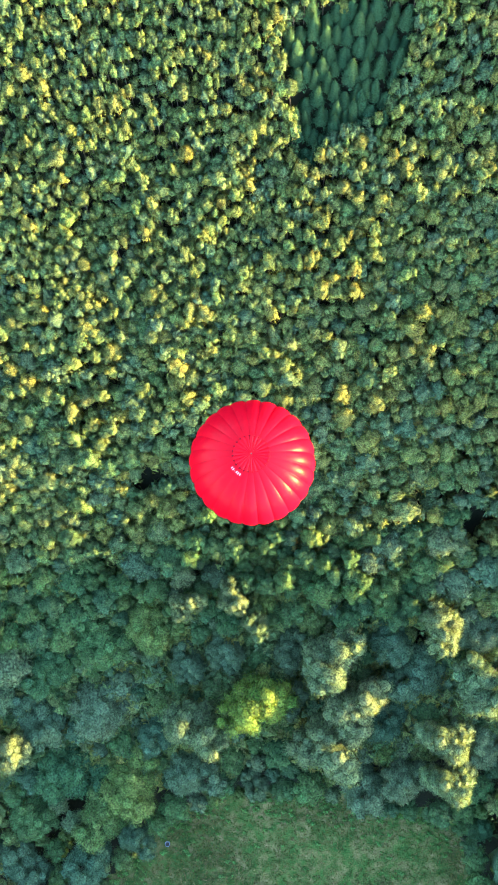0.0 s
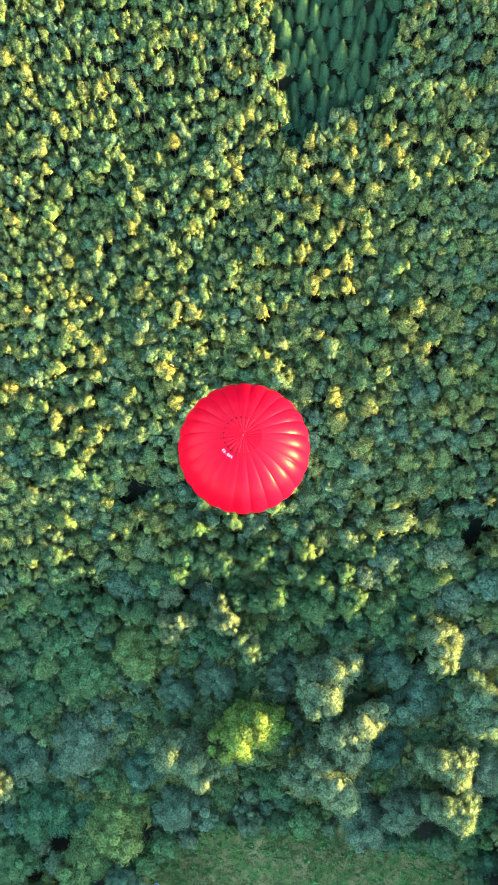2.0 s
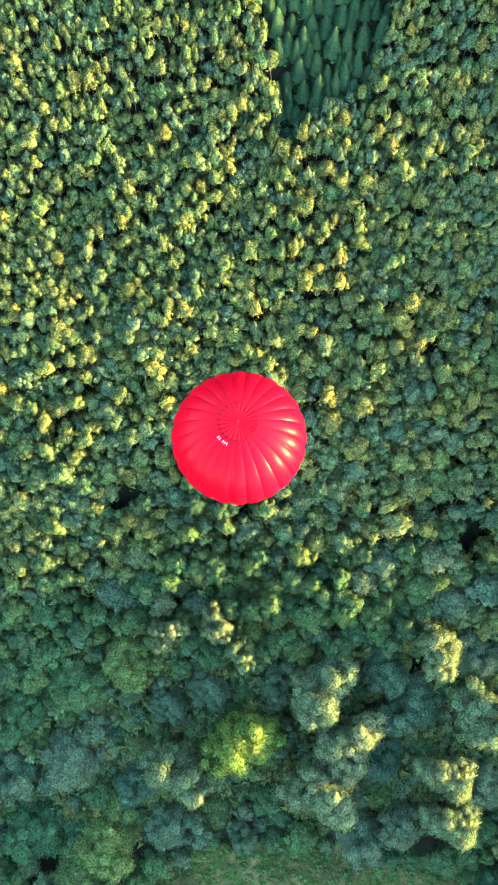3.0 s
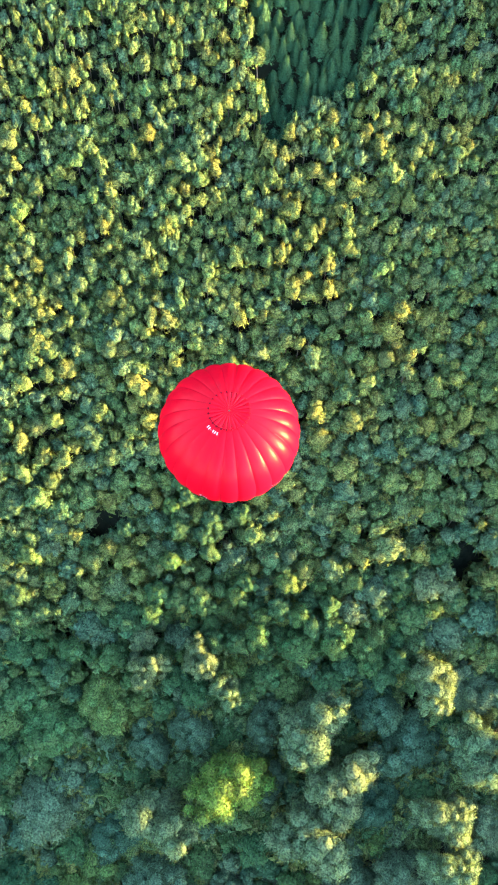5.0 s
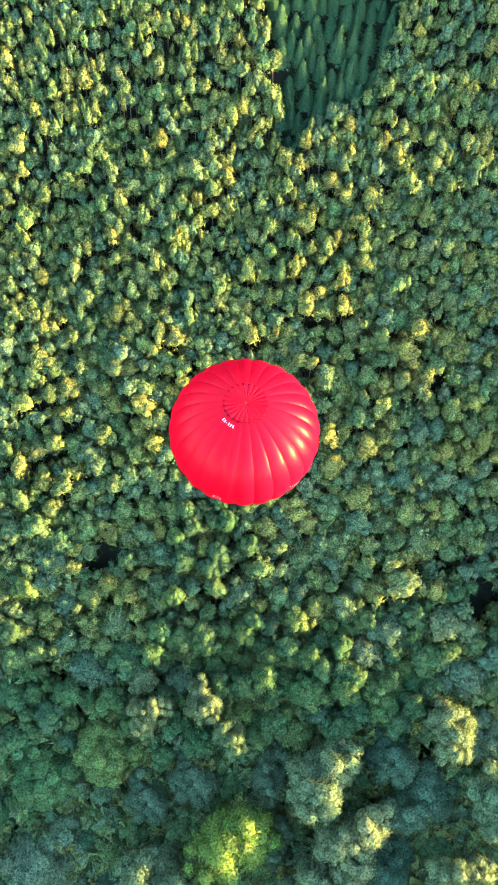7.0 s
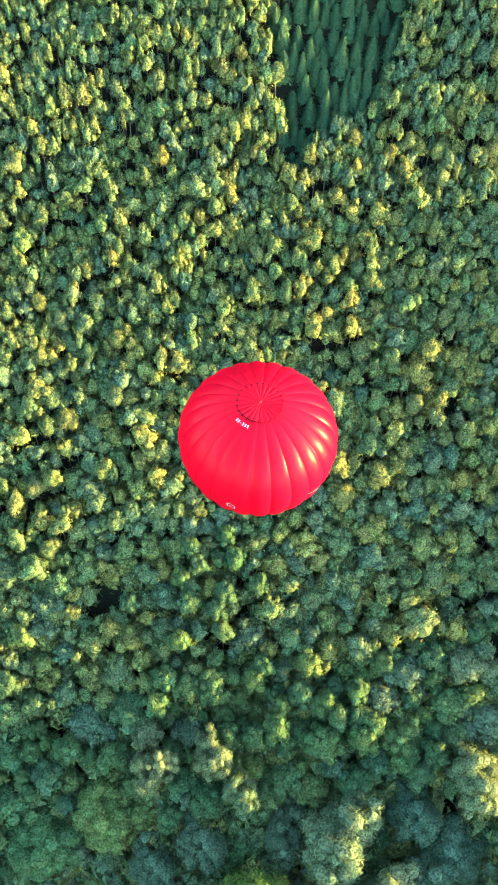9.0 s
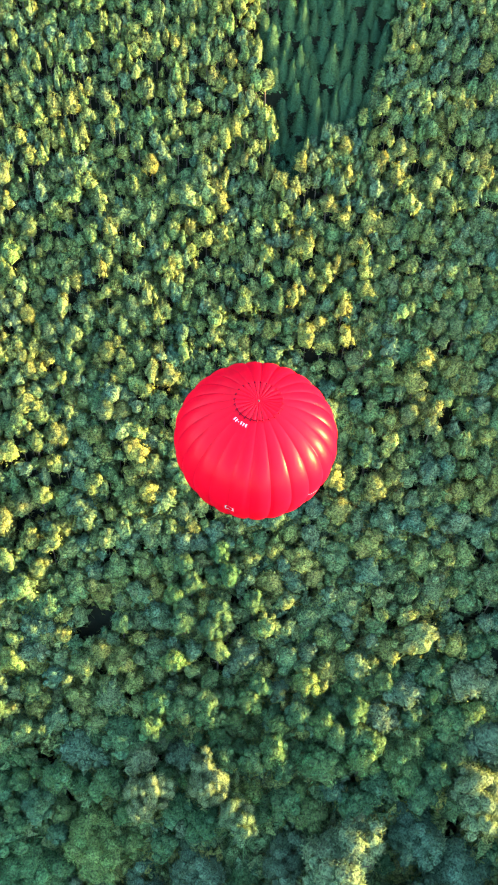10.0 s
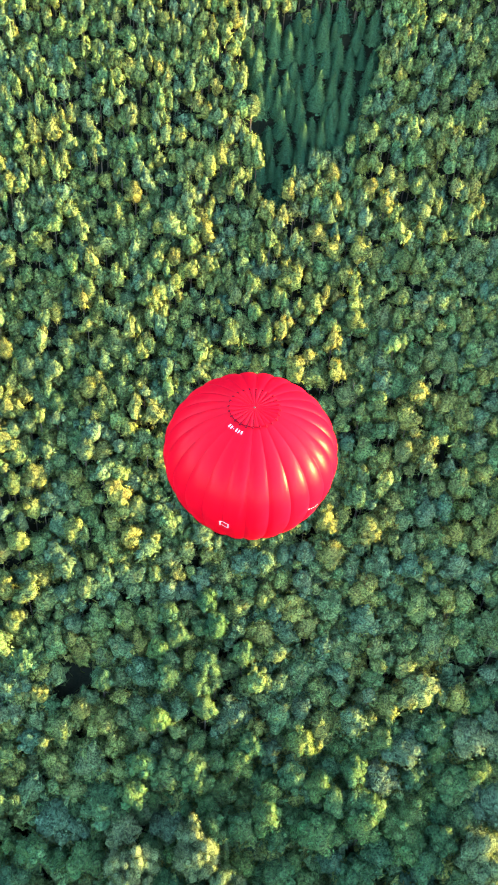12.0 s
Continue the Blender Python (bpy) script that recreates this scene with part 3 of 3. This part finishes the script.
def plan_trees():
    """Rows of across, ahead, radius, height, kind: 0 to 2 broadleaf, 3 spruce; and what set each belongs to."""
    rng = np.random.default_rng(11)
    cells, rows = {}, []

    def fits(x, y, r, tight):
        i, j = int(x // 6), int(y // 6)
        for a in range(i - 3, i + 4):
            for b in range(j - 3, j + 4):
                for q in cells.get((a, b), ()):
                    if (q[0] - x) ** 2 + (q[1] - y) ** 2 < (tight * (r + q[2])) ** 2:
                        return False
        return all((g[0] - x) ** 2 + (g[1] - y) ** 2 > (g[2] + 0.75 * r) ** 2 for g in GAPS)

    def plant(x, y, r, h, kind, kept):
        cells.setdefault((int(x // 6), int(y // 6)), []).append((x, y, r))
        rows.append((x, y, r, h, kind, kept))

    for x, y, r, kind in LARGE + LARGE_MORE:
        high = 13.0 if kind == 3 else canopy(y) + (12.5 if (x, y) in SUNLIT else 10.0 if kind == 2 else 0.0) + rng.normal(0, 0.8)
        plant(x, y, r * (0.6 if kind == 3 else 1.04), high, 0 if (x, y) in SUNLIT else kind, "fir" if kind == 3 else "sunlit" if (x, y) in SUNLIT else "large")
    for x, y in LIT_FOOT:
        plant(x, y, usual_radius(y) * rng.uniform(0.85, 1.05), canopy(y) + rng.uniform(4.0, 5.6), 0, "near")
    for x, y in LIT_MIDDLE + LIT_TOP + LIT_LEFT:
        r = usual_radius(y) * rng.uniform(1.0, 1.3)
        if fits(x, y, r, 0.62):
            plant(x, y, r, canopy(y) + rng.uniform(2.4, 4.2), 0, "near" if y < 40 else "tall" if rng.uniform() < 0.4 else "rest")
    for i in range(1500):
        a, b = rng.uniform(FIR_X[0] - 2, FIR_X[1] + 2), rng.uniform(FIR_Y[0] - 2, FIR_Y[1] + 2)
        if in_hollow(a, b) and fits(a, b, 1.4, 0.52):
            plant(a, b, rng.uniform(1.2, 1.9), rng.uniform(4.0, 7.6), 3, "fir")
    for size, tries in ((1.5, 600), (1.25, 5000), (1.0, 30000), (0.8, 60000), (0.6, 60000)):
        for i in range(tries):
            y = rng.uniform(-75, 128)
            x = rng.uniform(-92 + 0.2 * max(y, 0), 66)
            if in_hollow(x, y):
                continue
            r = usual_radius(y) * size * rng.uniform(0.9, 1.12)
            if y - 0.8 * r < edge(x) or not fits(x, y, r, 0.74 if y < 8 else 0.62 if y < 40 else 0.54 if y < 68 else 0.48):
                continue
            h = canopy(y) * (0.90 + 0.08 * size) * (0.84 if y < 2 else 1.0) + rng.normal(0, (0.07 if y < 35 else 0.045) * canopy(y))
            group = 0.9 + 1.9 * noise.noise((x * 0.06, y * 0.06, 2.0)) + 1.1 * noise.noise((x * 0.2, y * 0.2, 6.0))
            if rng.uniform() < sunny(x, y) * max(0.04, group):
                h += rng.uniform(1.4, 3.6)
                r *= rng.uniform(1.0, 1.2)
            kind = 0 if rng.uniform() < 0.84 else (1 if rng.uniform() < 0.75 else 2)
            plant(x, y, r, h, kind, "near" if y < 27 and -76 < x < 54 else "rest")
    # lower trees under the canopy
    for i in range(3800):
        y = rng.uniform(-30, 122)
        x = rng.uniform(-85 + 0.25 * max(y, 0), 62)
        if not in_hollow(x, y) and all((g[0] - x) ** 2 + (g[1] - y) ** 2 > (0.2 + 0.95 * g[2]) ** 2 for g in GAPS):
            rows.append((x, y, usual_radius(y) * rng.uniform(0.9, 1.3), canopy(y) * rng.uniform(0.55, 0.76), 0, "under"))
    # beyond the view, towards the sun: taller unseen trees added to shade the wood
    for i in range(9000):
        x, y = rng.uniform(-110, 190), rng.uniform(-190, 150)
        if y > -90 and x < 68:
            continue
        r = rng.uniform(2.8, 4.4)
        if fits(x, y, r, 0.62):
            plant(x, y, r, rng.uniform(18.5, 22.5) + SHADE_STAND * max(0.0, 1 - abs(y - 27) / 36), 0, "far")
    return rows


TREES = plan_trees()


# ---- single trees ----
def tree_kind(rng, name, label, group, r, tall, high, count, leaves, size, leaf, taper=0.0):
    """One tree of unit make: an empty at its foot, its trunk and its crown."""
    foot = tagged(new(name), label, "tree", group)
    v, f, n = crown_broad(rng, r, tall, count, leaves, size, 0.38 if count > 20 else 0.70, taper, 2, 1.0 if count > 20 else 0.7, 0.6 if count > 20 else 0.8, 1.17 if count > 20 else 1.24)
    me = mesh_of("crown", v + (0, 0, high - r * tall * 1.05), f, [leaf], False, None, np.zeros(len(v)), n)
    part("crown", me, foot)
    v, f = trunk_and_limbs(rng, high * 0.9, 0.05 * r + 0.09, r * 0.7)
    part("trunk", mesh_of("trunk", v, f, [BARK], True), foot)
    return foot


def spruce_kind(rng, r, high):
    foot = tagged(new("spruce"), "dark green spruce with drooping boughs", "tree", "spruces in the hollow")
    v, f, n = crown_spruce(rng, r, high - 1.2, 950, 0.36)
    part("crown", mesh_of("crown", v + (0, 0, 1.2), f, [NEEDLE], False, None, np.zeros(len(v)), n), foot)
    v, f = tube((0, 0, -0.3), (0, 0, high * 0.95), 0.2, 0.03, 8)
    part("trunk", mesh_of("trunk", v, f, [BARK], True), foot)
    return foot


def build_single_trees():
    rng = np.random.default_rng(21)
    green, grey, pale = "green broadleaf tree in full summer leaf", "grey-green broadleaf tree with a dense crown", "pale silvery broadleaf tree with sunlit boughs"
    big_green = "large spreading green broadleaf tree by the clearing"
    big_grey = "large grey-green broadleaf tree by the clearing"
    big_pale = "large pale silvery tree with sunlit upper boughs"
    proto = {}
    edge_group, small_group, tall_group = "large trees by the clearing", "broadleaf trees of the wood", "tall trees catching the sun"
    for kind, (label, leaf) in enumerate(((big_green, SHADE_LEAF), (big_grey, SILVER), (big_pale, PALE))):
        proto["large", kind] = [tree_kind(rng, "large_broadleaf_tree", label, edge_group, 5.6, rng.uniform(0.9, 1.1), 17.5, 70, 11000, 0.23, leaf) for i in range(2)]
    proto["sunlit", 0] = [tree_kind(rng, "large_broadleaf_tree", "large tree in the sun, yellow-green sunlight put into its leaf colour", edge_group, 5.6, 1.0, 17.5, 70, 11000, 0.25, SUNLIT_LEAF)]
    for kind, (label, leaf) in enumerate(((green, SHADE_LEAF), (grey, SILVER), (pale, PALE))):
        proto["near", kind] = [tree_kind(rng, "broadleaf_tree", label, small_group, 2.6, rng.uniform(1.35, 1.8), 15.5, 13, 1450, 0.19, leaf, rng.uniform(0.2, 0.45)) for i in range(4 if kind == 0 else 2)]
    proto["tall", 0] = [tree_kind(rng, "tall_broadleaf_tree", "tall slim broadleaf tree, its top yellow in the sun", tall_group, 2.2, rng.uniform(2.5, 3.1), 19.0, 14, 1700, 0.17, LEAF, rng.uniform(0.35, 0.6)) for i in range(3)]
    proto["fir", 3] = [spruce_kind(rng, 2.6, 14.0) for i in range(3)]
    model = {"large": (5.6, 17.5), "sunlit": (5.6, 17.5), "near": (2.6, 15.5), "tall": (2.2, 19.0), "fir": (2.6, 14.0)}
    used = set()
    for u, v, r, h, kind, kept in TREES:
        if kept in ("rest", "far", "under"):
            continue
        choice = proto[kept, kind]
        ob = choice[rng.integers(len(choice))]
        x, y = (u, v)
        r0, h0 = model[kept]
        m = pose(x, y, rise(u, v) - 0.1, rng.normal(0, 1.2), rng.normal(0, 1.2), rng.uniform(0, 360))
        wide = (1.06 if kept == "near" else 1.0) * r / r0
        size = Vector((wide, wide, h / h0))
        if ob in used:
            ob = copy_thing(ob, m)
        else:
            used.add(ob)
            ob.matrix_basis = m
        ob.scale = size
    u, v = -24.0, 41.5
    ob = copy_thing(proto["fir", 3][0], pose(u, v, rise(u, v), 0, 0, 40))
    ob.scale = (0.6, 0.6, 0.62)
    tagged(ob, "small young spruce standing in a dark gap", "tree", "spruces in the hollow")
    dead = tagged(new("dead_tree"), "bare grey dead tree with broken limbs", "tree")
    v, f = trunk_and_limbs(rng, 12.5, 0.16, 1.5, 12)
    part("trunk", mesh_of("dead_trunk", v, f, [DEADWOOD], True), dead)
    dead.location = (*DEAD, rise(*DEAD))
    for kinds in proto.values():
        for ob in kinds:
            if ob not in used:
                for c in (*ob.children_recursive, ob):
                    bpy.data.objects.remove(c)


build_single_trees()


# ---- the rest of the wood ----
def build_wood():
    rng = np.random.default_rng(5)
    fine = [crown_broad(rng, 1.0, rng.uniform(1.3, 1.75), 9, 330, 0.115, 0.66, rng.uniform(0.0, 0.45), 2, 0.7, 0.8, 1.30) for i in range(24)]
    slim = [crown_broad(rng, 1.0, rng.uniform(1.3, 1.75), 5, 210, 0.125, 0.70, rng.uniform(0.2, 0.65), 1, 0.7, 0.85, 1.30) for i in range(24)]
    low = [crown_broad(rng, 1.0, 1.3, 0, 45, 0.3, 0.9, 0.2, 1) for i in range(6)]
    coarse = [crown_broad(rng, 1.0, 1.4, 2, 24, 0.5, 0.8, 0.0, 1) for i in range(5)]
    stem = tube((0, 0, 0), (0, 0, 1), 0.16, 0.07, 3)
    V, F, S, T, N = [], [], [], [], []
    at = 0
    for u, v, r, high, kind, kept in TREES:
        if kept not in ("rest", "far", "under"):
            continue
        x, y = (u, v)
        shapes = low if kept == "under" else coarse if kept == "far" or v < -50 else slim if v > 64 + 12 * math.sin(u * 0.7) else fine
        vs, fs, ns = shapes[rng.integers(len(shapes))]
        a, t = rng.uniform(0, 2 * math.pi), rng.uniform()
        up = r * (rng.uniform(0.75, 1.1) if shapes is slim else rng.uniform(0.8, 1.15))
        sc = np.array([r * rng.uniform(0.84, 1.22), r * rng.uniform(0.84, 1.22), max(up, 0.2 * high) if shapes is slim else up])
        c, s = math.cos(a), math.sin(a)
        z = rise(u, v)
        p = vs * sc
        p = np.c_[p[:, 0] * c - p[:, 1] * s + x, p[:, 0] * s + p[:, 1] * c + y, p[:, 2] + z + high - 1.3 * sc[2]]
        n = np.c_[ns[:, 0] * c - ns[:, 1] * s, ns[:, 0] * s + ns[:, 1] * c, ns[:, 2]]
        q = stem[0] * (1, 1, high * 0.8) + (x, y, z)
        for pts, nor, tri, slot in ((p, n, fs, 0 if kind == 0 else 1), (q, stem[0] * 0 + (0, 0, 1), stem[1], 2)):
            V.append(pts)
            N.append(nor)
            F.append(tri + at)
            S.append(np.full(len(tri), slot))
            T.append(np.full(len(pts), t))
            at += len(pts)
    me = mesh_of("wood", np.concatenate(V), np.concatenate(F), [LEAF, SILVER, BARK], False, np.concatenate(S), np.concatenate(T), np.concatenate(N))
    tagged(new("wood", me), "dense wood of green broadleaf trees, their tops in low sun", "forest", "", "stuff")


build_wood()


# ---- the clearing: grass, weeds, a barrel ----
def build_grass():
    rng = np.random.default_rng(8)
    spots = []
    while len(spots) < 9000:
        u, v = rng.uniform(-60, 50), rng.uniform(-72, -34)
        if v < edge(u) + 1.0:
            spots.append((u, v, rise(u, v)))
    base = np.repeat(np.array(spots), 3, axis=0) + rng.normal(0, 0.22, (27000, 3)) * (1, 1, 0)
    a = rng.uniform(0, 2 * math.pi, len(base))
    side = np.c_[np.cos(a), np.sin(a), np.zeros(len(a))] * rng.uniform(0.10, 0.22, (len(a), 1))
    tip = np.c_[rng.normal(0, 0.55, (len(a), 2)), rng.uniform(0.2, 0.7, len(a))]
    v = np.stack([base - side, base + side, base + tip], 1).reshape(-1, 3)
    t = np.repeat(np.repeat(rng.uniform(0, 1, 9000), 3), 3)
    me = mesh_of("grass", v, np.arange(len(v)).reshape(-1, 3), [GRASS], False, None, t, np.tile((0.0, 0.0, 1.0), (len(v), 1)))
    tagged(new("grass", me), "rough uncut grass, green and straw-coloured", "grass", "", "stuff")
    V, F, N, at = [], [], [], 0
    for i in range(330):
        u = rng.uniform(-58, 48)
        v = edge(u) + 0.5 - abs(rng.normal(0, 4.0)) if i < 270 else rng.uniform(-68, -40)
        if v > edge(u) + 1.0 or v < -70:
            continue
        r = rng.uniform(0.4, 1.2)
        vs, fs, ns = crown_broad(rng, r, 0.5, 2, 60, 0.16, 0.6, 0.0, 1, 0.3, 1.0, 1.5)
        ns = unit(ns * 0.4 + (0, 0, 1.0))
        x, y = (u, v)
        V.append(vs + (x, y, rise(x, y) + 0.35 * r))
        F.append(fs + at)
        N.append(ns)
        at += len(vs)
    v = np.concatenate(V)
    me = mesh_of("weeds", v, np.concatenate(F), [WEED], False, None, np.zeros(len(v)), np.concatenate(N))
    tagged(new("weeds", me), "low leafy weeds along the rim of the wood", "weeds", "", "stuff")


def lathe(rows, n=28):
    v, f = [], []
    for r, z in rows:
        for j in range(n):
            a = j * 2 * math.pi / n
            v.append((r * math.cos(a), r * math.sin(a), z))
    for i in range(len(rows) - 1):
        for j in range(n):
            f.append([i * n + j, i * n + (j + 1) % n, (i + 1) * n + (j + 1) % n, (i + 1) * n + j])
    return v, np.array(f)


def build_barrel():
    x, y = -35.2, -49.8
    foot = tagged(new("barrel"), "pale blue open barrel standing in the grass", "barrel")
    foot.location = (x, y, rise(x, y) - 0.05)
    foot.scale = (1.2, 1.2, 1.2)
    body = [(0.02, 0.02), (0.50, 0.02), (0.54, 0.08), (0.58, 0.35), (0.60, 0.38), (0.58, 0.41), (0.58, 0.70), (0.60, 0.73), (0.58, 0.76), (0.55, 1.02), (0.51, 1.02), (0.52, 0.80), (0.50, 0.12), (0.02, 0.10)]
    part("body", mesh_of("body", *lathe(body), [PALE_BLUE], True), foot)
    part("rim", mesh_of("rim", *lathe([(0.50, 1.02), (0.57, 1.00), (0.60, 1.04), (0.57, 1.09), (0.50, 1.07), (0.50, 1.02)]), [PALE_BLUE], True), foot, "rolled pale blue rim")
    part("water", mesh_of("water", *lathe([(0.01, 0.62), (0.515, 0.62)]), [DARK], False), foot, "dark water inside")


build_grass()
build_barrel()
